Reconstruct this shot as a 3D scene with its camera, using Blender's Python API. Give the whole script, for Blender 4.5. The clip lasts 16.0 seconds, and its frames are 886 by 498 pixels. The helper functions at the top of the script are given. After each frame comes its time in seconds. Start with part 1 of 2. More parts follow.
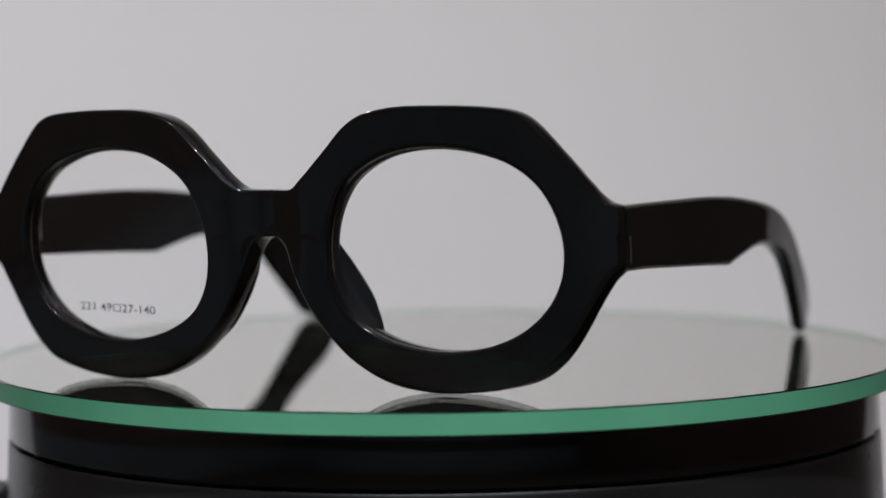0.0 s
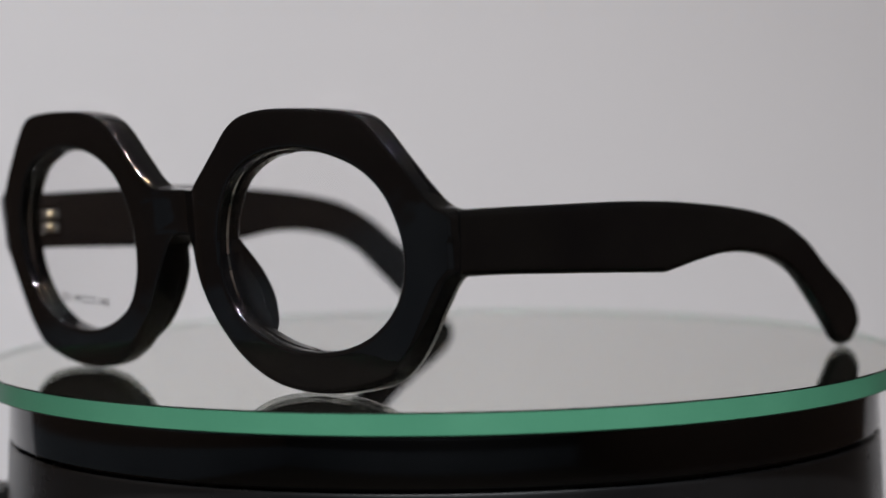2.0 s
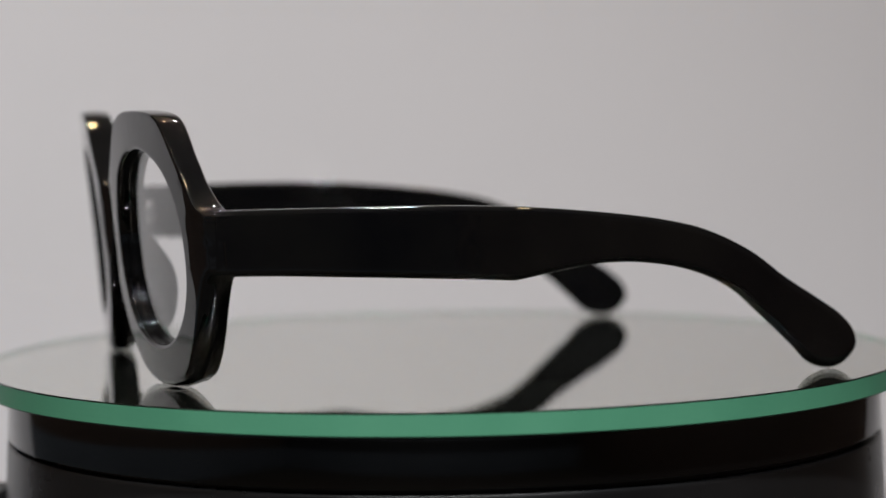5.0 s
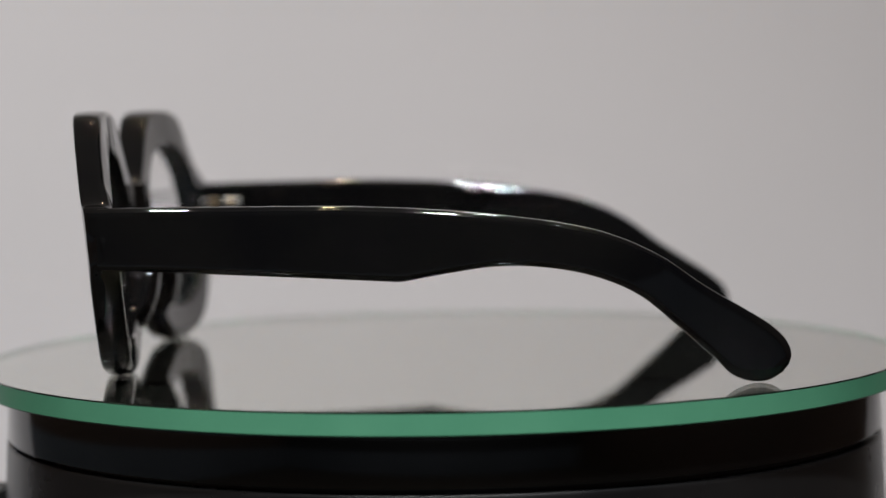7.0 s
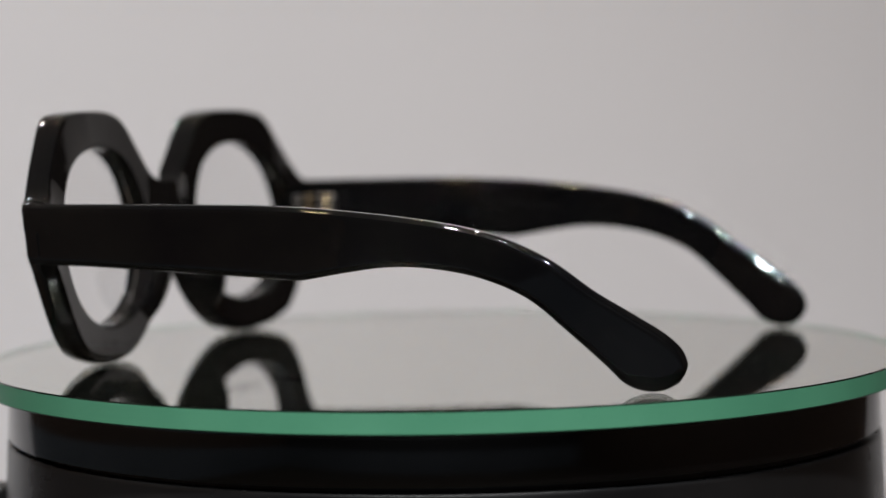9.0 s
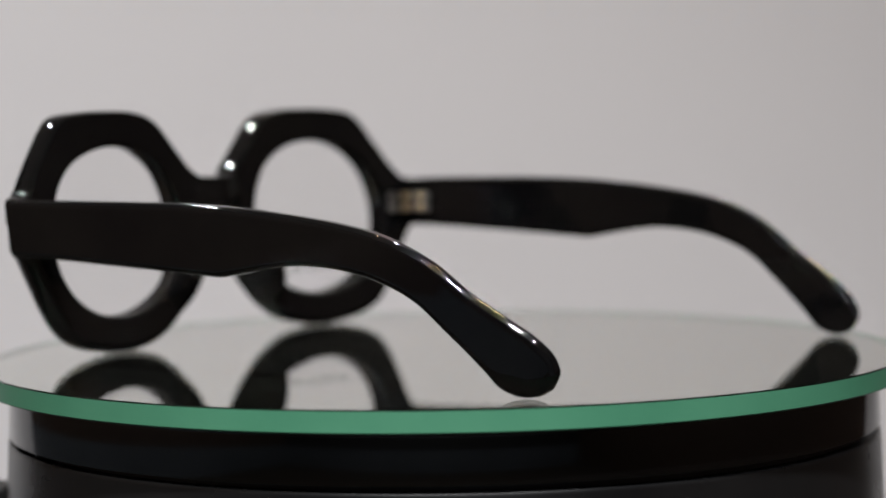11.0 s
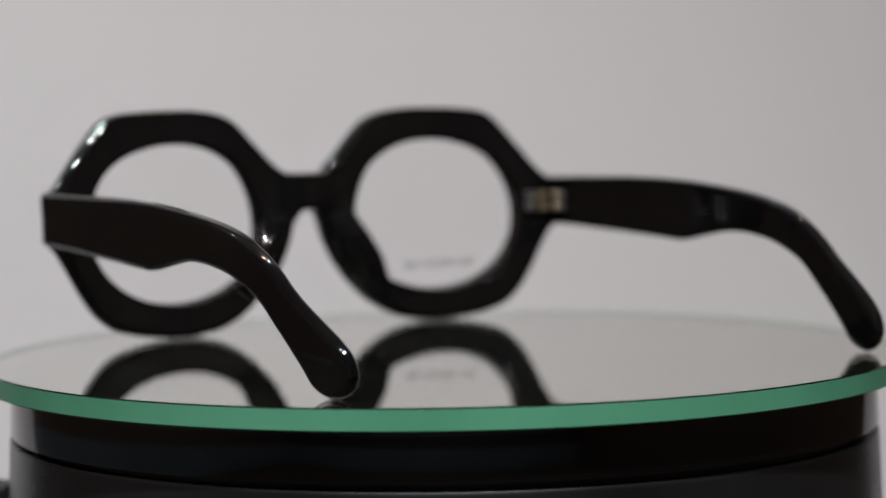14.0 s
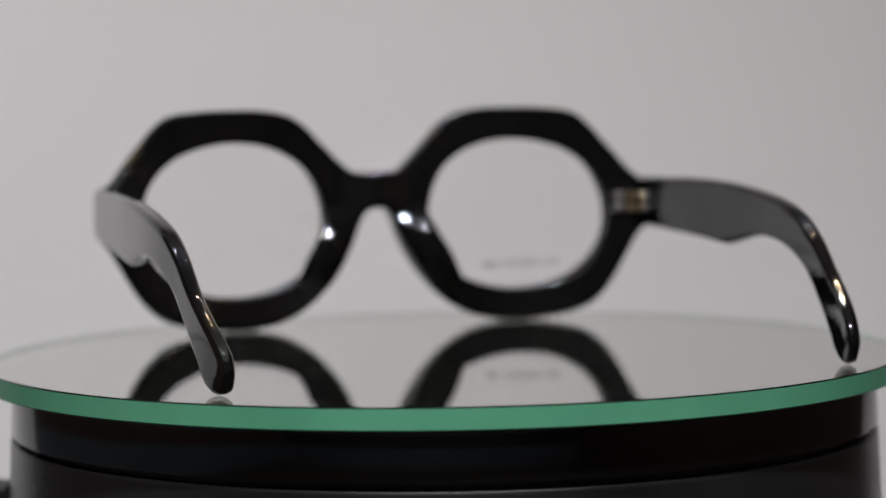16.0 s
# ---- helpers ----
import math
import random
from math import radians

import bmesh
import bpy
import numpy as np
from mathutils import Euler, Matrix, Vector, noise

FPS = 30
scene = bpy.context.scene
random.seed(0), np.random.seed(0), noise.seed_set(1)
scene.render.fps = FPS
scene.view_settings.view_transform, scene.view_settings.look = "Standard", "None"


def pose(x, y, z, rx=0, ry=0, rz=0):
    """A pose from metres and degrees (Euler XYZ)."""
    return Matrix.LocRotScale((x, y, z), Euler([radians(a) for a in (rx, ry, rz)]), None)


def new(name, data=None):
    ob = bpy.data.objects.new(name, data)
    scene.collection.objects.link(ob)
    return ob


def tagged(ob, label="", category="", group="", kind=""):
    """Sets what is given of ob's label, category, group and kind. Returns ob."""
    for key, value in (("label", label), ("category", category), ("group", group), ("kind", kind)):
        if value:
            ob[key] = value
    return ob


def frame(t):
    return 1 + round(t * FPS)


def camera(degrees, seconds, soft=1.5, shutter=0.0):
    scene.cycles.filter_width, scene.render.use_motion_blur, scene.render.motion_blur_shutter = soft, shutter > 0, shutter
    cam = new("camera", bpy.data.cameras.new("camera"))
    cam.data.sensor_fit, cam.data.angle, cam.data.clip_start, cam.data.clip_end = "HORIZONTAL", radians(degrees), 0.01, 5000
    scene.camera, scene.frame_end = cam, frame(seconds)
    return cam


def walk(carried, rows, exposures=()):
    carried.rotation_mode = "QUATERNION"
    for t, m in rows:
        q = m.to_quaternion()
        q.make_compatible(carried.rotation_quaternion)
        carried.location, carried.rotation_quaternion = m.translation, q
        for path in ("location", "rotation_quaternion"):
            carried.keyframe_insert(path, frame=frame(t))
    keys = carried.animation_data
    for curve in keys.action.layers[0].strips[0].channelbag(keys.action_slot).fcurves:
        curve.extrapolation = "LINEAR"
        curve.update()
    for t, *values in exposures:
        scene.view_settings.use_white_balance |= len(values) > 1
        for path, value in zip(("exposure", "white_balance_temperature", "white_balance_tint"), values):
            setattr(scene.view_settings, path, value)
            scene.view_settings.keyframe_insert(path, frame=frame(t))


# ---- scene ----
# All drawing numbers below are in units of U metres (a lens opening is about 51 units = 49 mm wide).
U = 0.000955


def V(x, y, z):
    return Vector((x * U, y * U, z * U))


# ---- camera ----
cam = camera(22.28, 16.0, soft=1.5)
cam.data.dof.use_dof = True
cam.data.dof.focus_distance = 470 * U
cam.data.dof.aperture_fstop = 10.3
cam.data.dof.aperture_blades = 0
# seconds, extra distance, downward tilt: the lens breathes a little as it refocuses
CAMERA_ROWS = [(0, 0.00, 3.458), (2, 0.68, 3.441), (4, -0.63, 3.439), (7, -1.45, 3.449), (9, -1.03, 3.459), (12.5, 1.07, 3.462), (16, 3.12, 3.443)]
walk(cam, [(t, pose(0.18 * U, -(545 + d) * U, 57.71 * U, 90 - tilt, 0, 0) @ pose(0, 0, 0, 0, 0, -0.764))
           for t, d, tilt in CAMERA_ROWS], exposures=[(0, 0.15, 6560, 10.6), (3, 0.15, 6640, 10.6), (6.5, 0.03, 6820, 10.6), (9, 0.14, 6820, 10.6), (12, 0.12, 6800, 10.6), (16, 0.04, 6720, 10.6)])

# ---- world and lamps ----
world = bpy.data.worlds.new("world")
world.use_nodes = True
world.node_tree.nodes["Background"].inputs[0].default_value = (0.5, 0.45, 0.4, 1)
world.node_tree.nodes["Background"].inputs[1].default_value = 0.02
scene.world = world

CEILING = 1.75
LAMPS = [  # x, y, radius, watts, colour, turned towards the west, turned towards the south (degrees)
    (0.23, 0.96, 0.030, 6, (0.82, 0.90, 1.0), 0, 0),
    (-0.14, 0.55, 0.020, 4, (1.0, 0.70, 0.42), 0, 0),
    (-1.10, 0.85, 0.040, 10, (0.86, 0.93, 1.0), 0, 0),
    (0.08, -0.95, 0.040, 82, (0.90, 0.945, 1.0), 20, 8),
    (0.52, -0.98, 0.026, 22, (0.86, 0.93, 1.0), 14, 4),
    (-0.40, -0.88, 0.026, 30, (0.86, 0.93, 1.0), 0, 4),
    (-0.20, -0.78, 0.020, 2.5, (1.0, 0.72, 0.45), 0, 0),
    (-0.95, -0.75, 0.022, 2, (1.0, 0.72, 0.45), 0, 0),
    (0.62, 0.45, 0.020, 1.5, (1.0, 0.72, 0.45), 0, 0),
]


# ---- materials ----
def material(name, colour, rough=0.5, metal=0.0, ior=1.5, transmission=0.0, spec=0.5):
    m = bpy.data.materials.new(name)
    m.use_nodes = True
    b = m.node_tree.nodes["Principled BSDF"]
    b.inputs["Base Color"].default_value = (*colour, 1)
    b.inputs["Roughness"].default_value = rough
    b.inputs["Metallic"].default_value = metal
    b.inputs["IOR"].default_value = ior
    b.inputs["Transmission Weight"].default_value = transmission
    b.inputs["Specular IOR Level"].default_value = spec
    return m


def vary(m, scale, low, high, rough=None, bump=0.0, fine=900.0, stretch=(1, 1, 1)):
    """Two scales of noise in colour and roughness, and a fine relief."""
    nt = m.node_tree
    b = nt.nodes["Principled BSDF"]
    co = nt.nodes.new("ShaderNodeTexCoord")
    mp = nt.nodes.new("ShaderNodeMapping")
    mp.inputs["Scale"].default_value = stretch
    nt.links.new(co.outputs["Object"], mp.inputs["Vector"])
    n1 = nt.nodes.new("ShaderNodeTexNoise")
    n1.inputs["Scale"].default_value, n1.inputs["Detail"].default_value = scale, 4
    n2 = nt.nodes.new("ShaderNodeTexNoise")
    n2.inputs["Scale"].default_value, n2.inputs["Detail"].default_value = fine, 3
    for n in (n1, n2):
        nt.links.new(mp.outputs[0], n.inputs["Vector"])
    add = nt.nodes.new("ShaderNodeMath")
    add.operation = "MULTIPLY_ADD"
    nt.links.new(n2.outputs["Fac"], add.inputs[0])
    add.inputs[1].default_value = 0.3
    nt.links.new(n1.outputs["Fac"], add.inputs[2])
    ramp = nt.nodes.new("ShaderNodeValToRGB")
    ramp.color_ramp.elements[0].position, ramp.color_ramp.elements[0].color = 0.40, (*low, 1)
    ramp.color_ramp.elements[1].position, ramp.color_ramp.elements[1].color = 0.90, (*high, 1)
    nt.links.new(add.outputs[0], ramp.inputs[0])
    nt.links.new(ramp.outputs[0], b.inputs["Base Color"])
    if rough:
        mr = nt.nodes.new("ShaderNodeMapRange")
        mr.inputs["From Min"].default_value, mr.inputs["From Max"].default_value = 0.35, 0.7
        mr.inputs["To Min"].default_value, mr.inputs["To Max"].default_value = rough
        nt.links.new(n1.outputs["Fac"], mr.inputs["Value"])
        nt.links.new(mr.outputs[0], b.inputs["Roughness"])
    if bump:
        bp = nt.nodes.new("ShaderNodeBump")
        bp.inputs["Strength"].default_value, bp.inputs["Distance"].default_value = bump, 0.0005
        nt.links.new(n2.outputs["Fac"], bp.inputs["Height"])
        nt.links.new(bp.outputs[0], b.inputs["Normal"])
    return m


ACETATE = vary(material("black_acetate", (0.004, 0.004, 0.004), 0.05, ior=1.49), 60, (0.0010, 0.0010, 0.0013), (0.0026, 0.0024, 0.0022), (0.006, 0.022))


def add_waves(m, scale, height):
    """A very slight waviness, as hand polishing leaves it."""
    nt = m.node_tree
    co, n, bp = nt.nodes.new("ShaderNodeTexCoord"), nt.nodes.new("ShaderNodeTexNoise"), nt.nodes.new("ShaderNodeBump")
    n.inputs["Scale"].default_value, n.inputs["Detail"].default_value = scale, 1
    bp.inputs["Strength"].default_value, bp.inputs["Distance"].default_value = 1.0, height
    nt.links.new(co.outputs["Object"], n.inputs["Vector"])
    nt.links.new(n.outputs["Fac"], bp.inputs["Height"])
    nt.links.new(bp.outputs[0], nt.nodes["Principled BSDF"].inputs["Normal"])


add_waves(ACETATE, 160, 0.00005)
LENS = material("demo_lens", (1, 1, 1), 0.0, ior=1.35, transmission=1.0)
INK = material("ink", (0.03, 0.03, 0.034), 0.6)
HINGE = vary(material("hinge_metal", (0.3, 0.3, 0.3), 0.25, metal=1.0), 400, (0.20, 0.19, 0.19), (0.34, 0.32, 0.31), (0.3, 0.45))
BRASS = vary(material("hinge_brass", (0.7, 0.5, 0.3), 0.25, metal=1.0), 400, (0.40, 0.30, 0.18), (0.54, 0.42, 0.28), (0.25, 0.4))
GLASS = material("plate_glass", (0.975, 0.99, 0.97), 0.0, ior=1.52, transmission=1.0)


def add_dust(m, colour, low, high):
    """A thin, patchy film of dust over a clear surface."""
    nt = m.node_tree
    out, body = nt.nodes["Material Output"], nt.nodes["Principled BSDF"]
    film, mix = nt.nodes.new("ShaderNodeBsdfDiffuse"), nt.nodes.new("ShaderNodeMixShader")
    film.inputs["Color"].default_value = (*colour, 1)
    co, n1, n2 = nt.nodes.new("ShaderNodeTexCoord"), nt.nodes.new("ShaderNodeTexNoise"), nt.nodes.new("ShaderNodeTexNoise")
    n1.inputs["Scale"].default_value, n1.inputs["Detail"].default_value = 22, 5
    n2.inputs["Scale"].default_value, n2.inputs["Detail"].default_value = 1400, 2
    mul, rng = nt.nodes.new("ShaderNodeMath"), nt.nodes.new("ShaderNodeMapRange")
    mul.operation = "MULTIPLY"
    for n in (n1, n2):
        nt.links.new(co.outputs["Object"], n.inputs["Vector"])
    nt.links.new(n1.outputs["Fac"], mul.inputs[0])
    nt.links.new(n2.outputs["Fac"], mul.inputs[1])
    rng.inputs["From Min"].default_value, rng.inputs["From Max"].default_value = 0.12, 0.45
    rng.inputs["To Min"].default_value, rng.inputs["To Max"].default_value = low, high
    nt.links.new(mul.outputs[0], rng.inputs["Value"])
    nt.links.new(rng.outputs[0], mix.inputs[0])
    nt.links.new(body.outputs[0], mix.inputs[1])
    nt.links.new(film.outputs[0], mix.inputs[2])
    nt.links.new(mix.outputs[0], out.inputs["Surface"])


add_dust(GLASS, (0.55, 0.60, 0.50), 0.0007, 0.0035)
SILVER = vary(material("mirror_silver", (0.86, 0.88, 0.85), 0.0, metal=1.0), 6, (0.955, 0.965, 0.93), (0.97, 0.975, 0.94))
EDGE = vary(material("ground_glass_edge", (0.05, 0.30, 0.17), 0.35), 40, (0.040, 0.150, 0.088), (0.052, 0.180, 0.106), (0.3, 0.45), 0.01, 1500)
PLASTIC = vary(material("gloss_black_plastic", (0.006, 0.006, 0.006), 0.12), 25, (0.003, 0.003, 0.0034), (0.006, 0.0057, 0.0057), (0.08, 0.14), 0.0)
BODY = vary(material("satin_black_plastic", (0.006, 0.006, 0.006), 0.22), 25, (0.004, 0.004, 0.0044), (0.008, 0.0077, 0.0077), (0.24, 0.34), 0.0)
DULL = vary(material("dull_black_plastic", (0.01, 0.01, 0.01), 0.5), 50, (0.008, 0.008, 0.008), (0.016, 0.015, 0.015), (0.4, 0.6), 0.1)
PLASTER = vary(material("wall_plaster", (0.80, 0.78, 0.78), 0.75), 1.6, (0.768, 0.748, 0.764), (0.818, 0.796, 0.812), (0.7, 0.85), 0.05, 300)
WALL = vary(material("wall_paint", (0.05, 0.04, 0.035), 0.7), 1.5, (0.006, 0.006, 0.0065), (0.011, 0.0105, 0.011), None, 0.05, 300)
WALL_WEST = vary(material("blue_grey_paint", (0.10, 0.11, 0.13), 0.7), 1.5, (0.055, 0.065, 0.075), (0.08, 0.09, 0.105), None, 0.05, 300)
WALL_EAST = vary(material("brown_paint", (0.05, 0.03, 0.02), 0.7), 1.5, (0.034, 0.019, 0.012), (0.048, 0.027, 0.017), None, 0.05, 300)
WHITE = vary(material("ceiling_paint", (0.7, 0.68, 0.64), 0.8), 1.5, (0.66, 0.64, 0.60), (0.72, 0.70, 0.66), None, 0.05, 300)
FLOOR = vary(material("floor_boards", (0.10, 0.07, 0.05), 0.5), 3, (0.022, 0.017, 0.013), (0.04, 0.03, 0.022), (0.4, 0.6), 0.05, 60, (1, 8, 1))
WOOD = vary(material("table_wood", (0.01, 0.01, 0.01), 0.8, spec=0.2), 4, (0.008, 0.008, 0.008), (0.014, 0.013, 0.012), (0.75, 0.9), 0.08, 80, (1, 10, 10))
TRIM = material("lamp_trim", (0.7, 0.7, 0.7), 0.4)


# ---- building helpers ----
def part(name, bm, mat, parent=None, label="", smooth=True, recalc=True):
    if recalc:
        bmesh.ops.recalc_face_normals(bm, faces=bm.faces)
    me = bpy.data.meshes.new(name)
    bm.to_mesh(me)
    bm.free()
    for m in (mat if isinstance(mat, (list, tuple)) else [mat]):
        me.materials.append(m)
    if smooth:
        me.polygons.foreach_set("use_smooth", [True] * len(me.polygons))
        me.set_sharp_from_angle(angle=radians(38))
    ob = new(name, me)
    ob.parent = parent
    if label:
        ob["label"] = label
    return ob


def box(bm, x0, y0, z0, x1, y1, z1, bevel=0.0):
    r = bmesh.ops.create_cube(bm, size=1, matrix=Matrix.Translation(((x0 + x1) / 2, (y0 + y1) / 2, (z0 + z1) / 2)) @ Matrix.Diagonal((x1 - x0, y1 - y0, z1 - z0, 1)))
    if bevel:
        bmesh.ops.bevel(bm, geom=list({e for v in r["verts"] for e in v.link_edges}), offset=bevel, segments=2, affect="EDGES", profile=0.5)
    return bm


def lathe(bm, profile, n=192, closed=False):
    """Turns (radius, height) pairs, in drawing units, about the z axis. Returns the faces, row by row."""
    rings = []
    for r, z in profile:
        if r == 0:
            rings.append([bm.verts.new(V(0, 0, z))])
        else:
            rings.append([bm.verts.new(V(r * math.cos(2 * math.pi * i / n), r * math.sin(2 * math.pi * i / n), z)) for i in range(n)])
    rows = []
    pairs = list(zip(rings, rings[1:])) + ([(rings[-1], rings[0])] if closed else [])
    for a, b in pairs:
        fs = []
        for i in range(n):
            j = (i + 1) % n
            q = [a[i % len(a)], a[j % len(a)], b[j % len(b)], b[i % len(b)]]
            q = list(dict.fromkeys(q))
            fs.append(bm.faces.new(q))
        rows.append(fs)
    return rows


def spline(points, steps, closed=False):
    """A smooth centripetal curve through 2D points."""
    pts = [np.array(p, float) for p in points]
    n = len(pts)
    out = []
    for i in range(n if closed else n - 1):
        p1, p2 = pts[i], pts[(i + 1) % n]
        p0 = pts[(i - 1) % n] if closed or i > 0 else 2 * p1 - p2
        p3 = pts[(i + 2) % n] if closed or i + 2 < n else 2 * p2 - p1
        t0 = 0.0
        t1 = t0 + max(np.linalg.norm(p1 - p0), 1e-6) ** 0.5
        t2 = t1 + max(np.linalg.norm(p2 - p1), 1e-6) ** 0.5
        t3 = t2 + max(np.linalg.norm(p3 - p2), 1e-6) ** 0.5
        for k in range(steps):
            t = t1 + (t2 - t1) * k / steps
            a1 = (t1 - t) / (t1 - t0) * p0 + (t - t0) / (t1 - t0) * p1
            a2 = (t2 - t) / (t2 - t1) * p1 + (t - t1) / (t2 - t1) * p2
            a3 = (t3 - t) / (t3 - t2) * p2 + (t - t2) / (t3 - t2) * p3
            b1 = (t2 - t) / (t2 - t0) * a1 + (t - t0) / (t2 - t0) * a2
            b2 = (t3 - t) / (t3 - t1) * a2 + (t - t1) / (t3 - t1) * a3
            out.append((t2 - t) / (t2 - t1) * b1 + (t - t1) / (t2 - t1) * b2)
    if not closed:
        out.append(pts[-1])
    return np.array(out)


# ---- room ----
X0, X1, Y0, Y1, Z0 = -2.13, 1.65, -2.6, 1.9, -0.90


def slab(name, mat, *a, label="", category="", kind="structure"):
    bm = bmesh.new()
    box(bm, *a)
    return tagged(part(name, bm, mat, smooth=False), label, category, "", kind)


slab("floor", FLOOR, X0 - 0.1, Y0 - 0.1, Z0 - 0.1, X1 + 0.1, Y1 + 0.1, Z0, label="dark brown wooden floor of the room", category="floor")
slab("ceiling", WHITE, X0 - 0.1, Y0 - 0.1, CEILING + 0.05, X1 + 0.1, Y1 + 0.1, CEILING + 0.15, label="plain off-white painted ceiling", category="ceiling")
slab("wall_north", PLASTER, X0 - 0.1, Y1, Z0, X1 + 0.1, Y1 + 0.1, CEILING + 0.05, label="plain off-white painted wall behind the turntable", category="wall")
slab("wall_south", WALL, X0 - 0.1, Y0 - 0.1, Z0, X1 + 0.1, Y0, CEILING + 0.05, label="dark painted wall of the room", category="wall")
slab("wall_west", WALL_EAST, X0 - 0.1, Y0, Z0, X0, Y1, CEILING + 0.05, label="dark brown painted wall of the room", category="wall")
slab("wall_east", WALL_EAST, X1, Y0, Z0, X1 + 0.1, Y1, CEILING + 0.05, label="dark brown painted wall of the room", category="wall")

# unseen panels on two walls, added for bluish reflections in the black gloss
slab("reflected_panel", WALL_WEST, X0, Y0 + 0.002, Z0, X0 + 0.012, Y1 - 0.002, -0.40, label="unseen blue-grey panel along the lower wall, added for reflections", category="panelling")

slab("reflected_panel", WALL_WEST, X0 + 0.014, Y0, Z0, X1 - 0.002, Y0 + 0.012, -0.40, label="unseen blue-grey panel along the lower wall, added for reflections", category="panelling")

TABLE = -0.150


def build_table():
    table = new("table")
    tagged(table, "small square black-stained wooden table under the turntable", "table")
    table.location = (0, 0, Z0)
    bm = bmesh.new()
    box(bm, -0.26, -0.26, TABLE - 0.035 - Z0, 0.26, 0.26, TABLE - Z0, 0.003)
    part("tabletop", bm, WOOD, table, smooth=False)
    for sx in (-1, 1):
        for sy in (-1, 1):
            bm = bmesh.new()
            box(bm, sx * 0.22 - 0.02, sy * 0.22 - 0.02, 0, sx * 0.22 + 0.02, sy * 0.22 + 0.02, TABLE - 0.035 - Z0, 0.003)
            part("leg", bm, WOOD, table, smooth=False)


build_table()


def build_downlight(x, y, radius, watts, colour, west, south):
    lamp = new("ceiling_light")
    lamp.location = (x, y, CEILING + 0.05)
    tagged(lamp, "small round recessed ceiling light, switched on", "ceiling light", "ceiling lights")
    bm = bmesh.new()
    r = radius / U
    lathe(bm, [(r + 2, 0), (r + 16, 0), (r + 16, -3), (r + 12, -6), (r + 2, -6)], 48, True)
    part("trim_ring", bm, TRIM, lamp)
    data = bpy.data.lights.new("downlight", "AREA")
    data.shape, data.size, data.energy, data.color = "DISK", 2 * radius, watts, colour
    data.spread = radians(160)
    bulb = new("downlight", data)
    bulb.matrix_world = pose(x, y, CEILING + 0.02, -south, west, 0)


for lamp_row in LAMPS:
    build_downlight(*lamp_row)


# ---- turntable ----
def build_turntable():
    table = new("turntable")
    table.location = (0, 0, TABLE + 0.0018)
    base = table.location.z / U
    tagged(table, "round glossy black plastic motorised display turntable", "turntable")
    low = 0.6
    bm = bmesh.new()
    lathe(bm, [(0, -17.4 - base), (98, -17.4 - base), (103.9, -17.4 - base), (104.3, -17.55 - base), (104.5, -17.9 - base), (104.52, -18.4 - base), (105.0, -30 - base),
               (107.6, -80 - base), (109, low + 3), (109, low), (0, low)])
    part("body", bm, BODY, table)
    bm = bmesh.new()
    lathe(bm, [(0, -16.2 - base), (101.6, -16.2 - base), (101.6, -17.5 - base), (0, -17.5 - base)])
    part("bearing_ring", bm, DULL, table)
    # power switch on the flank: a flange, a block and a rocker
    bm = bmesh.new()
    box(bm, 104.2 * U, -9 * U, (-50 - base) * U, 106.2 * U, 9 * U, (-30.4 - base) * U, 0.3 * U)
    flange = part("flange", bm, DULL, table, smooth=False)
    flange.matrix_basis = pose(0, 0, 0, 0, 0, 180)
    bm = bmesh.new()
    box(bm, 106 * U, -7 * U, (-48 - base) * U, 113 * U, 7 * U, (-31.4 - base) * U, 0.8 * U)
    block = part("plug", bm, DULL, table, smooth=False)
    block.matrix_basis = pose(0, 0, 0, 0, 0, 180)
    bm = bmesh.new()
    lathe(bm, [(0, -5.0 - base), (102.8, -5.0 - base), (103.7, -5.4 - base), (104.0, -6.2 - base), (104.02, -6.7 - base), (104.4, -15.9 - base), (104.35, -16.05 - base), (104.2, -16.1 - base), (0, -16.1 - base)])
    return table, part("platter", bm, PLASTIC, table, "rotating glossy black upper drum")


turntable, platter = build_turntable()


def build_mirror():
    plate = new("mirror_plate")
    tagged(plate, "round mirror glass plate with green ground edge, on the turntable", "mirror")
    r, t = 110.0, 4.85
    bm = bmesh.new()
    rows = lathe(bm, [(0, 0), (60, 0), (r - 0.3, 0), (r, -0.3), (r, -t + 0.3), (r - 0.3, -t), (60, -t), (0, -t)], 256)
    for k, fs in enumerate(rows):
        for f in fs:
            f.material_index = 0 if k < 3 else 1 if k < 5 else 2
    glass = part("glass_disc", bm, [GLASS, EDGE, SILVER], plate, "mirror glass with green ground rim")
    return plate


mirror_plate = build_mirror()

# ---- eyeglasses ----
# half of the front's outline and the lens opening, seen from the front: x outwards from the nose, z up
OUTER = [(0, 42.2), (3.5, 42.2), (6.4, 42.5), (9.0, 44.4), (14.9, 50.3), (20.1, 55.6), (24, 57.9), (30.5, 59.3), (40, 59.55), (49.8, 59.2),
         (56.4, 58.3), (59.7, 56.6), (66.2, 49.7), (71.1, 43.7), (73.0, 41.3), (74.8, 39.8), (76.6, 39.1), (77.4, 38.2), (77.5, 35.5), (77.5, 29.0), (77.3, 26.8),
         (76.3, 25.6), (74.9, 24.2), (72.4, 20.3), (67.6, 12.0), (64.3, 7.6), (59.8, 3.9), (51.5, 1.3), (42.5, 0.15), (35, 0.25), (26.8, 2.0), (19.3, 6.2),
         (13.8, 11.7), (9.8, 17.3), (6.4, 24.0), (5.1, 27.4), (4.0, 30.1), (2.3, 31.9), (0, 32.3)]
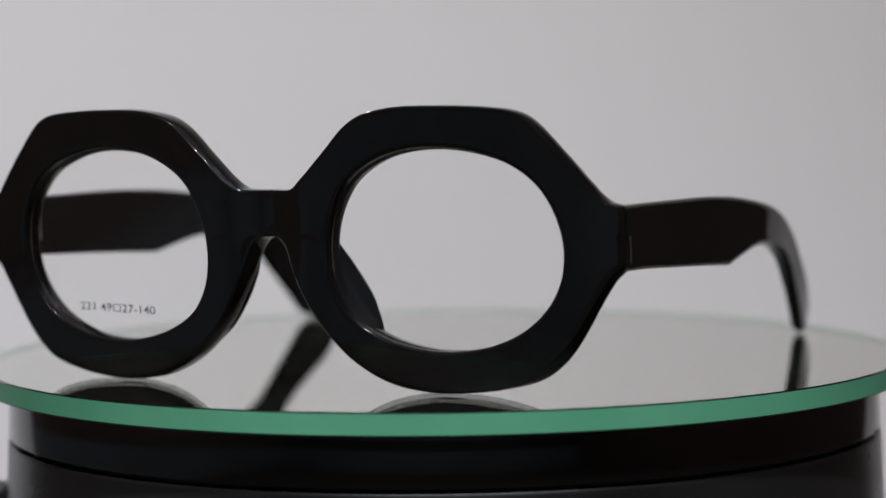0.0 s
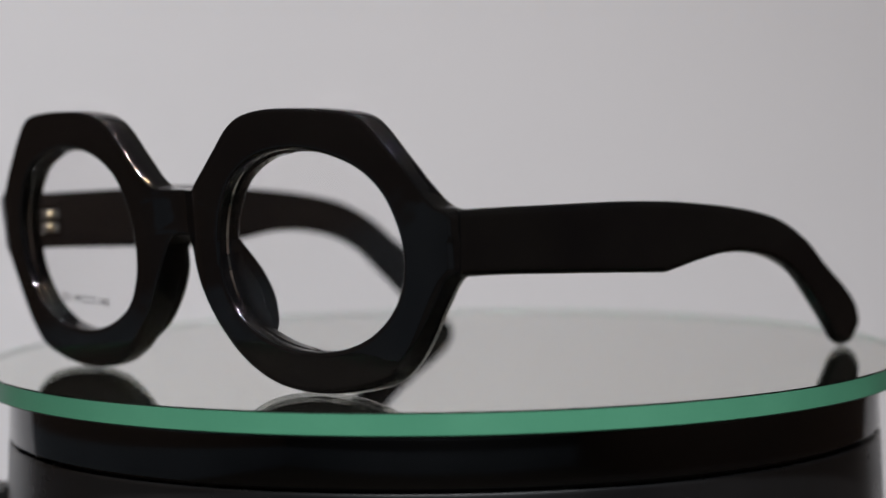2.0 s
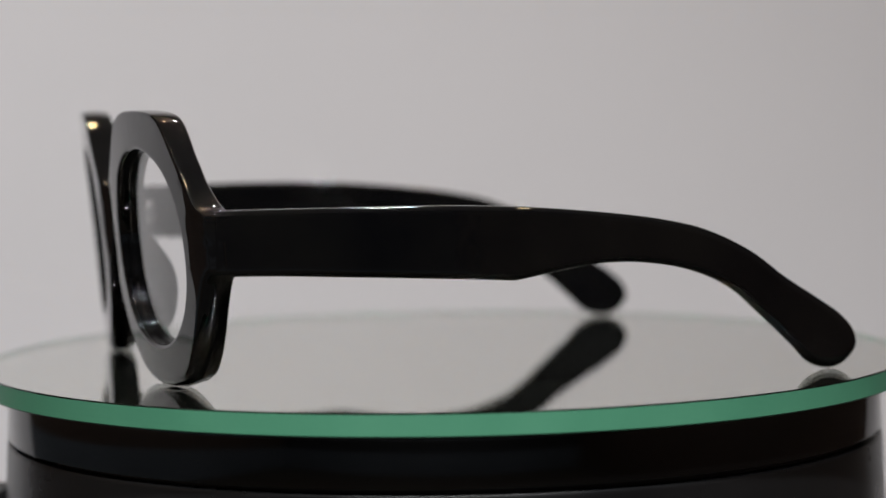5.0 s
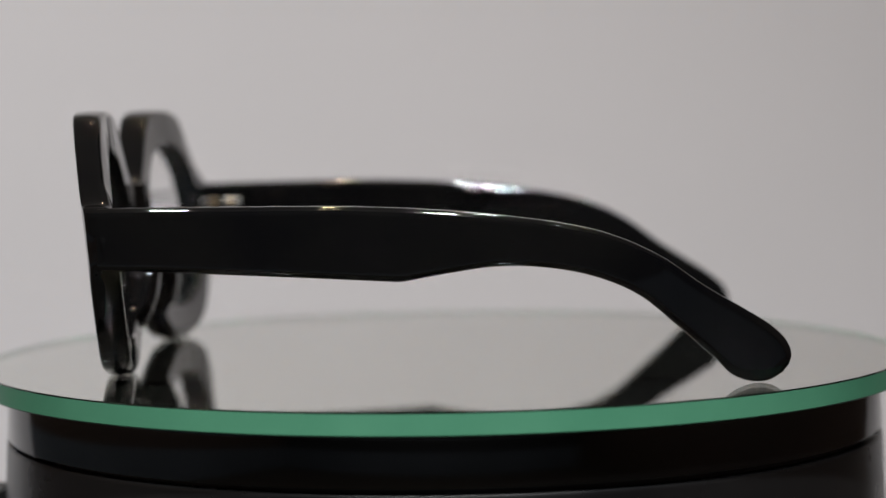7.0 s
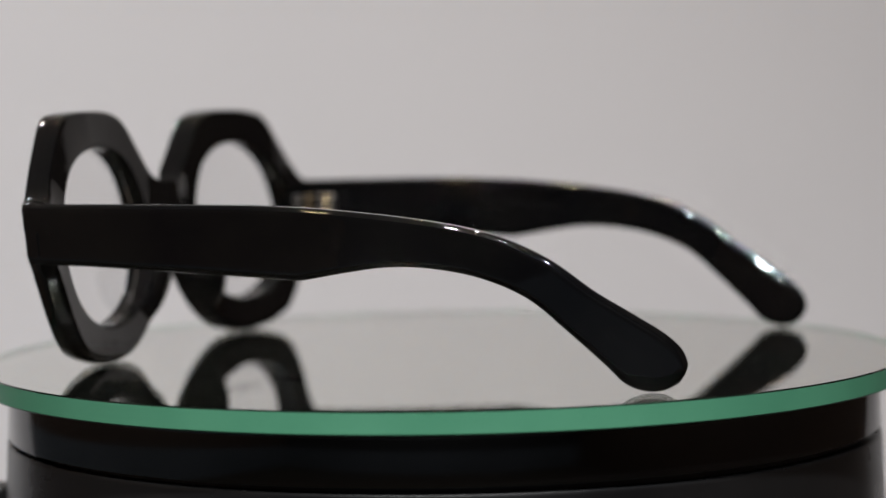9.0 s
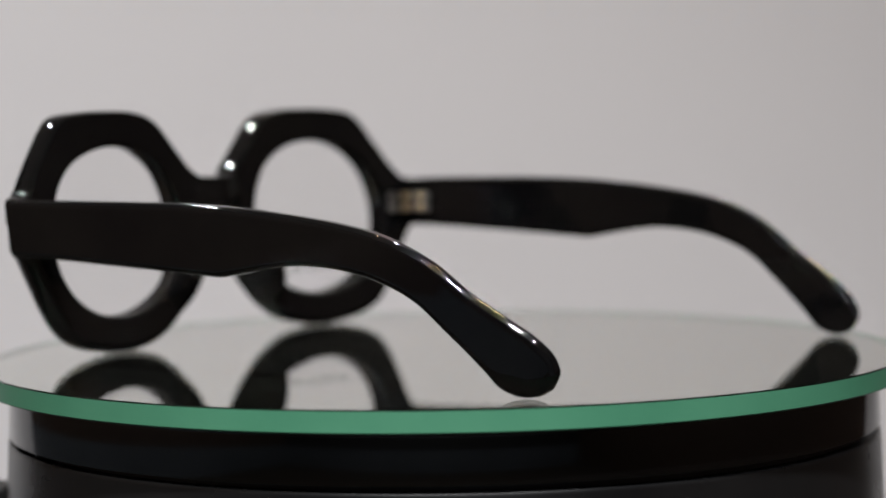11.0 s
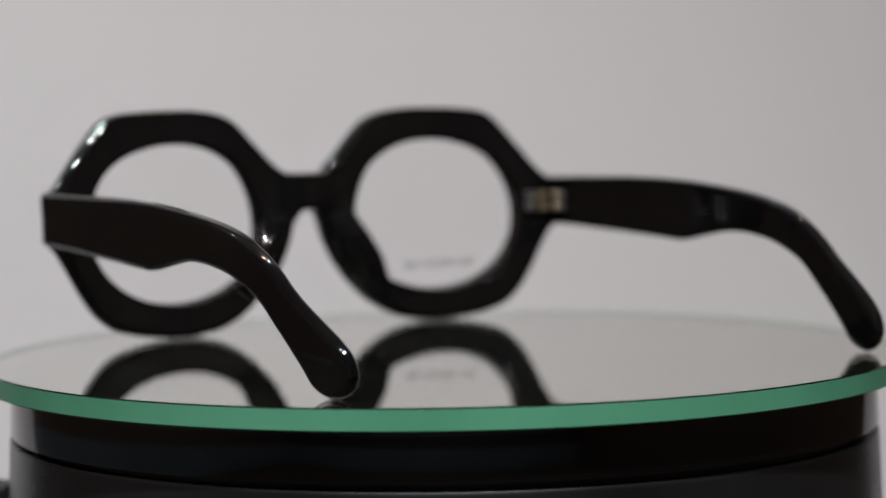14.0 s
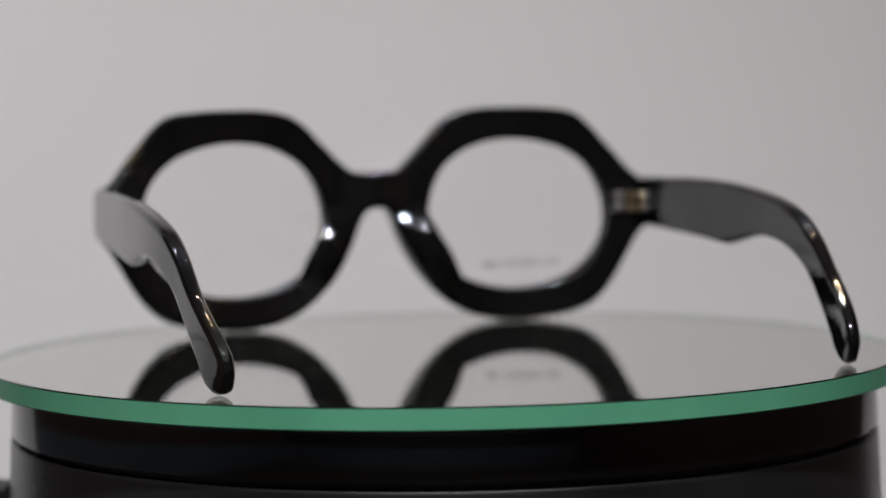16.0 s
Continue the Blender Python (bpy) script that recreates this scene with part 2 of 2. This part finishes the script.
OPENING = [(65.8, 29.7), (65.0, 35.3), (61.8, 42.1), (56.8, 46.7), (49.4, 49.7), (40.4, 51.1), (31.3, 50.2), (24.6, 47.6), (19.6, 43.6), (16.3, 37.3),
           (14.8, 29.5), (15.8, 22.0), (19.3, 16.0), (25.6, 11.9), (34.2, 9.4), (41.8, 9.0), (50.2, 10.4), (57.3, 13.8), (62.2, 18.5), (65.0, 23.9)]
CENTRE = np.array((40.0, 30.0))
DEPTH = 6.8


def ramp(a, b, v):
    """0 at a, 1 at b, smooth between."""
    f = min(max((v - a) / (b - a), 0), 1)
    return f * f * (3 - 2 * f)


def front_y(x, z):
    """Depth of the front's face: gently wrapped, leaning forwards at the top, set back at the bridge."""
    end = max(x - 70, 0)
    saddle = 2.7 * ramp(10.0, 0.5, x) * ramp(13, 35, z)
    return -14.2 + 0.00127 * x * x + 0.01 * end * end - 0.092 * (z - 39) + saddle


def polar_opening():
    o = spline(OPENING, 10, True)
    d = o - CENTRE
    ang = np.unwrap(np.arctan2(d[:, 1], d[:, 0]))
    return ang, np.hypot(d[:, 0], d[:, 1]), o


def opening_at(angle, grow=0.0):
    ang, rad, _ = polar_cache
    lo = ang[0]
    a = lo + (angle - lo) % (2 * math.pi)
    r = np.interp(a, np.append(ang, ang[0] + 2 * math.pi), np.append(rad, rad[0]))
    return CENTRE + (r + grow) * np.array((math.cos(angle), math.sin(angle)))


polar_cache = polar_opening()


def arc(n, flip=False):
    return [math.pi / 2 * k / n for k in (range(n, -1, -1) if flip else range(n + 1))]


FACE = (0.05, 0.2, 0.35, 0.5, 0.58, 0.65, 0.72, 0.8, 0.88, 0.95)


def build_front(parent):
    outer = spline(OUTER, 7)
    seam = np.array([(0.0, z) for z in np.linspace(34.0, 40.5, 6)])
    samples = [(p, False) for p in outer] + [(p, True) for p in seam]
    n = len(samples)
    pts = np.array([s[0] for s in samples])
    bm = bmesh.new()
    sections = []
    for i, (p, on_seam) in enumerate(samples):
        if on_seam:
            nrm = np.array((0.0, 0.0))
        else:
            a = outer[max(i - 1, 0)]
            b = outer[min(i + 1, len(outer) - 1)]
            t = (b - a) / np.linalg.norm(b - a)
            nrm = np.array((t[1], -t[0]))
            if i in (0, len(outer) - 1):
                nrm = np.array((0.0, -1.0 if i == 0 else 1.0))
        d = p - CENTRE
        ang = math.atan2(d[1], d[0])
        q = opening_at(ang)
        e = opening_at(ang + 0.02) - opening_at(ang - 0.02)
        e = e / np.linalg.norm(e)
        inn = np.array((e[1], -e[0]))
        o = min(max((p[0] - 45) / 20, 0), 1)  # the outer flank is rounder
        low = min(max((13 - p[1]) / 11, 0), 1)  # and so is the foot of the rim
        r1, r2, r3, r4 = 0.6 + 0.7 * max(o * (p[1] < 33), low), 0.95 + 0.9 * max(o, low), 0.8, 1.0
        thick = DEPTH - 1.1 * o * min(max((p[1] - 39) / 6, 0), 1)  # thinner along the upper outer slope
        crown = 0.15 + 0.42 * o * (p[1] < 33)
        sec = []
        for a in arc(3):
            sec.append((q + inn * r3 * (1 - math.cos(a)), r3 * (1 - math.sin(a))))
        f0, f1 = q + inn * r3, p + nrm * r1
        sec += [(f0 + (f1 - f0) * k, 0.0) for k in FACE]
        for a in arc(4):
            sec.append((p + nrm * r1 * (1 - math.sin(a)), r1 * (1 - math.cos(a))))
        # a slightly crowned flank
        sec += [(p - nrm * crown * math.sin(math.pi * k), r1 + (thick - r1 - r2) * k) for k in (0.1, 0.22, 0.36, 0.5, 0.64, 0.78, 0.9)]
        for a in arc(4):
            sec.append((p + nrm * r2 * (1 - math.cos(a)), thick - r2 * (1 - math.sin(a))))
        qb = q - inn * 0.45 * ramp(33, 47, q[1])  # the opening narrows a little behind its upper edge
        f0, f1 = p + nrm * r2, qb + inn * r4
        sec += [(f0 + (f1 - f0) * k, thick + (DEPTH - thick) * k) for k in FACE]
        for a in arc(3):
            sec.append((qb + inn * r4 * (1 - math.sin(a)), DEPTH - r4 * (1 - math.cos(a))))
        # the groove that holds the lens
        sec += [(qb, 3.9), (q - inn * -0.35, 3.7), (q - inn * -0.35, 2.4), (q, 2.2)]
        sections.append(sec)
    for s in (1, -1):
        rings = [[bm.verts.new(V(s * max(c[0], 0), front_y(max(c[0], 0), c[1]) + d, c[1])) for c, d in sec] for sec in sections]
        m = len(rings[0])
        for i in range(n):
            a, b = rings[i], rings[(i + 1) % n]
            for k in range(m):
                q = [a[k], a[(k + 1) % m], b[(k + 1) % m], b[k]]
                if all(abs(v.co.x) < 1e-7 for v in q):
                    continue
                bm.faces.new(q)
    bmesh.ops.remove_doubles(bm, verts=bm.verts, dist=2e-6)
    return part("front", bm, ACETATE, parent, "thick glossy black acetate front with hexagonal rims")


def build_nose_pad(s, parent):
    """A rounded lobe behind the rim beside the nose."""
    bm = bmesh.new()
    stations = 40
    contour = spline([(4.6, 30.6), (5.0, 27.8), (6.1, 23.9), (9.1, 17.4), (13.1, 11.6), (18.5, 6.8)], 16)
    inner = spline([(14.2, 34.0), (14.8, 30.0), (15.4, 25.0), (17.6, 19.0), (20.6, 15.0), (25.0, 12.0)], 16)
    outs = spline([(0, 0), (0.15, 0.4), (0.35, 2.2), (0.6, 3.8), (0.8, 2.6), (1, 0)], 8)
    backs = spline([(0, 0.2), (0.2, 2.4), (0.5, 4.6), (0.8, 3.2), (1, 0)], 8)
    rings = []

    def yb(c):
        return front_y(c[0], c[1]) + DEPTH

    for i in range(stations):
        f = i / (stations - 1)
        ai, bi = np.linspace(0, 1, len(contour)), np.linspace(0, 1, len(inner))
        a = np.array([np.interp(f, ai, contour[:, k]) for k in (0, 1)])
        b = np.array([np.interp(f, bi, inner[:, k]) for k in (0, 1)])
        out, back = np.interp(f, outs[:, 0], outs[:, 1]), np.interp(f, backs[:, 0], backs[:, 1])
        side = (b - a) / np.linalg.norm(b - a)
        a2, b2 = a + side * 0.35, b + side * (out - 0.9)
        ring = [(a2[0], yb(a2) - 1.8, a2[1])]
        for k in range(21):
            ph = math.pi * k / 20
            c = a2 + (b2 - a2) * (0.5 - 0.5 * math.cos(ph))
            ring.append((c[0] + 0.10 * back * math.sin(ph), yb(c) - 0.6 + (0.45 * back if k else 0) * (k / 20) + (back + 0.5) * math.sin(ph) ** 0.75, c[1]))
        # the rounded lip that overhangs the opening, then back into the rim
        lip = ring[-1][1]
        for k in range(1, 6):
            ph = math.pi / 2 * k / 5
            c = b2 + (a2 - b2) * 0.10 * (1 - math.cos(ph)) * 2
            ring.append((c[0], lip - (1.2 + 0.5 * back) * math.sin(ph), c[1]))
        c = b - side * 1.6
        ring.append((c[0], yb(c) - 2.4, c[1]))
        rings.append([bm.verts.new(V(s * x, y, z)) for x, y, z in ring])
    for a, b in zip(rings, rings[1:]):
        for k in range(len(a)):
            bm.faces.new((a[k], a[(k + 1) % len(a)], b[(k + 1) % len(a)], b[k]))
    bm.faces.new(rings[0])
    bm.faces.new(rings[-1])
    for _ in range(6):
        bmesh.ops.smooth_vert(bm, verts=bm.verts, factor=0.5, use_axis_x=True, use_axis_y=True, use_axis_z=True)
    return part("nose_pad", bm, ACETATE, parent)


TOP = [(-3.2, 39.1), (10, 39.1), (23.5, 39.0), (47.3, 38.8), (58, 38.4), (62, 38.2), (66, 37.9), (74, 37.2), (84, 36.1), (94, 34.6), (104, 32.2), (115, 27.2),
       (124, 20.9), (132.3, 15.9), (138.2, 12.1), (141.4, 8.9), (142.5, 5.9), (142.0, 3.9)]
BOTTOM = [(-3.2, 25.7), (10, 25.4), (24, 24.7), (45, 23.6), (57, 22.9), (60.4, 22.75), (63.5, 23.2), (71, 24.5), (80.5, 25.7), (90, 25.4), (100.5, 23.4), (110, 19.3),
          (118, 12.7), (126.3, 5.2), (129.8, 1.8), (134, 0.25), (137.6, 0.4), (140.6, 1.9)]
SIDE = [(-6, 77.95), (30, 78.3), (60, 78.5), (90, 78.0), (115, 76.2), (125, 75.1), (134, 73.7), (143, 71.7)]


def build_temple(s, parent):
    top, bottom, side = spline(TOP, 6), spline(BOTTOM, 6), spline(SIDE, 12)
    if s < 0:  # this arm sits slightly higher
        for curve, lift in ((top, 0.9), (bottom, 0.55)):
            curve[:, 1] += np.interp(curve[:, 0], (0, 35, 110, 138), (0.3, lift, lift, 0.0))
    bm = bmesh.new()
    rings = []
    count = len(top)
    for i, (p, q) in enumerate(zip(top, bottom)):
        mid = (p + q) / 2
        u = (p - q) / 2
        hh = np.linalg.norm(u)
        u = u / hh
        ht, end = 2.1 - 0.5 * ramp(95, 128, mid[0]), max(0.0, (i - (count - 16)) / 15)
        slim = ht * (1 - math.sqrt(max(0.0, 1 - end ** 3))) * 0.72  # the tip is rounded off
        ht -= slim
        rc = min(1.35 + 0.2 * ramp(95, 128, mid[0]), hh * 0.9, ht * 0.98)
        core = ht + slim
        ring = []
        for cx, cz, a0 in ((1, 1, 0), (-1, 1, 90), (-1, -1, 180), (1, -1, 270)):
            for k in range(5):
                a = radians(a0 + 90 * k / 4)
                w = cz * (hh - rc) + rc * math.sin(a)
                c = mid + u * w
                xo = np.interp(c[0], side[:, 0], side[:, 1]) - core
                if s > 0:  # the end of this arm is twisted, its lower edge tucked in
                    xo += ramp(98, 126, c[0]) * 0.45 * (w / hh - 1)
                ring.append((xo + cx * (ht - rc) + rc * math.cos(a), c[0], c[1]))
        # extra rows beside the rounded edges keep the broad faces flat
        full = []
        for k, a in enumerate(ring):
            full.append(a)
            if k % 5 == 4:
                b = ring[(k + 1) % len(ring)]
                full += [tuple(np.array(a) * (1 - f) + np.array(b) * f) for f in (0.06, 0.94)]
        ring = full
        rings.append([bm.verts.new(V(s * x, y, z)) for x, y, z in ring])
    m = len(rings[0])
    for a, b in zip(rings, rings[1:]):
        for k in range(m):
            bm.faces.new((a[k], a[(k + 1) % m], b[(k + 1) % m], b[k]))
    bm.faces.new(rings[0])
    bm.faces.new(rings[-1])
    temple = part("temple", bm, ACETATE, parent, "broad glossy black acetate temple arm")
    # hinge: two-pronged leaves on the front and on the arm, barrels between them, two domed screws
    rows = ((29.9, 32.1), (33.1, 35.3))
    bm = bmesh.new()
    for lo, hi in rows:
        box(bm, s * 66.9 * U, -2.2 * U, lo * U, s * 70.4 * U, 0.2 * U, hi * U, 0.3 * U)
        box(bm, s * 72.9 * U, 3.4 * U, lo * U, s * 74.2 * U, 8.6 * U, hi * U, 0.3 * U)
    hinge = part("hinge", bm, HINGE, temple, "grey metal hinge with brass-toned barrels", smooth=False)
    for lo, hi in rows:
        bm = bmesh.new()
        bmesh.ops.create_cone(bm, cap_ends=True, segments=20, radius1=1.25 * U, radius2=1.25 * U, depth=(hi - lo) * U, matrix=Matrix.Translation(V(s * 71.9, 1.3, (lo + hi) / 2)))
        part("barrel", bm, BRASS, hinge)
        bm = bmesh.new()
        bmesh.ops.create_uvsphere(bm, u_segments=16, v_segments=10, radius=1.05 * U, matrix=Matrix.Translation(V(s * 72.9, 6.0, (lo + hi) / 2)) @ Matrix.Diagonal((0.75, 1, 1, 1)))
        part("screw", bm, BRASS, hinge)
    return temple


def build_lens(s, parent):
    bm = bmesh.new()
    fronts, backs = [], []
    for k in range(7):
        f = k / 6
        row_f, row_b = [], []
        for i in range(72):
            a = 2 * math.pi * i / 72
            e = opening_at(a, 0.3)
            c = CENTRE + (e - CENTRE) * f
            y = front_y(*c)
            row_f.append((c, y + 2.5))
            row_b.append((c, y + 3.6))
            if k == 0:
                break
        fronts.append([bm.verts.new(V(s * c[0], y, c[1])) for c, y in row_f])
        backs.append([bm.verts.new(V(s * c[0], y, c[1])) for c, y in row_b])
    for rows in (fronts, backs):
        for a, b in zip(rows, rows[1:]):
            for i in range(72):
                j = (i + 1) % 72
                q = list(dict.fromkeys([a[i % len(a)], a[j % len(a)], b[j], b[i]]))
                bm.faces.new(q)
    for i in range(72):
        j = (i + 1) % 72
        bm.faces.new((fronts[-1][i], fronts[-1][j], backs[-1][j], backs[-1][i]))
    ob = part("lens", bm, LENS, parent, "clear plastic demo lens")
    ob.visible_shadow = False
    return ob


def text_mesh(body, size):
    cu = bpy.data.curves.new("print", "FONT")
    cu.body, cu.size, cu.resolution_u, cu.offset = body, size, 3, 0.018
    ob = bpy.data.objects.new("print", cu)
    scene.collection.objects.link(ob)
    bpy.context.view_layer.update()
    me = bpy.data.meshes.new_from_object(ob.evaluated_get(bpy.context.evaluated_depsgraph_get()))
    bpy.data.objects.remove(ob)
    return me


def build_print(parent):
    """221 49 (square) 27-140, printed on the lens."""
    x0, x1 = -52.4, -30.9
    size = 2.75
    bm = bmesh.new()
    cursor = 0.0
    for body in ("221 49", None, "27-140"):
        if body is None:
            w, h, t = 1.75, 1.9, 0.23
            cursor += 0.25
            for a in ((0, 0, w, t), (0, h - t, w, h), (0, t, t, h - t), (w - t, t, w, h - t)):
                bm.faces.new([bm.verts.new((cursor + x, z, 0)) for x, z in ((a[0], a[1]), (a[2], a[1]), (a[2], a[3]), (a[0], a[3]))])
            cursor += w + 0.25
            continue
        me = text_mesh(body, size)
        hi = max(v.co.x for v in me.vertices)
        old = len(bm.verts)
        bm.from_mesh(me)
        bm.verts.ensure_lookup_table()
        for v in bm.verts[old:]:
            v.co.x += cursor
        cursor += hi + 0.1
    k = (x1 - x0) / cursor
    for v in bm.verts:
        x, z = x0 + v.co.x * k, 15.05 + v.co.y * 0.94 - 0.024 * (v.co.x * k)
        v.co = V(x, front_y(x, z) + 2.46, z)
    return part("print", bm, INK, parent, "small dark size print on the lens", smooth=False, recalc=False)


def build_glasses():
    g = new("eyeglasses")
    tagged(g, "thick black acetate eyeglasses with hexagonal rims, resting open on the mirror", "eyeglasses")
    build_front(g)
    for s in (1, -1):
        build_nose_pad(s, g)
        build_temple(s, g)
        build_lens(s, g)
    build_print(g)
    # the front stands very slightly askew between its arms
    skew = Matrix.Identity(4)
    skew[1][0] = 0.002
    for ob in g.children:
        if ob.name.split(".")[0] in ("front", "nose_pad", "lens", "print"):
            ob.data.transform(skew)
    return g


eyeglasses = build_glasses()

# ---- what moves ----
# seconds, heading of the turntable in degrees
TURN = [(0, -26.05), (0.5, -30.89), (1, -35.68), (1.5, -40.43), (2, -45.08), (2.5, -49.66), (3, -54.26), (3.5, -58.93), (4, -63.70), (4.5, -68.54), (5, -73.39), (5.5, -78.19), (6, -82.89), (6.5, -87.46), (7, -91.89), (7.5, -96.25), (8, -100.56), (8.5, -104.83), (9, -109.04), (9.5, -113.18), (10, -117.27), (10.5, -121.28), (11, -125.22), (11.5, -129.09), (12, -132.91), (12.5, -136.72), (13, -140.55), (13.5, -144.44), (14, -148.36), (14.5, -152.28), (15, -156.19), (15.5, -160.06), (16, -163.84)]
TILT = pose(0, 0, 0, math.degrees(0.00334), math.degrees(0.00146), 0)


def motions():
    walk(eyeglasses, [(t, pose(0, 0, 0, 0, 0, a) @ TILT @ Matrix.Translation(V(-2.66, -66.62, 0.0))) for t, a in TURN])
    walk(mirror_plate, [(t, pose(0, 0, 0, 0, 0, a) @ TILT) for t, a in TURN])
    lift = turntable.location.z
    walk(platter, [(t, Matrix.Translation((0, 0, -lift)) @ pose(0, 0, 0, 0, 0, a) @ TILT @ Matrix.Translation((0, 0, lift))) for t, a in TURN])


motions()
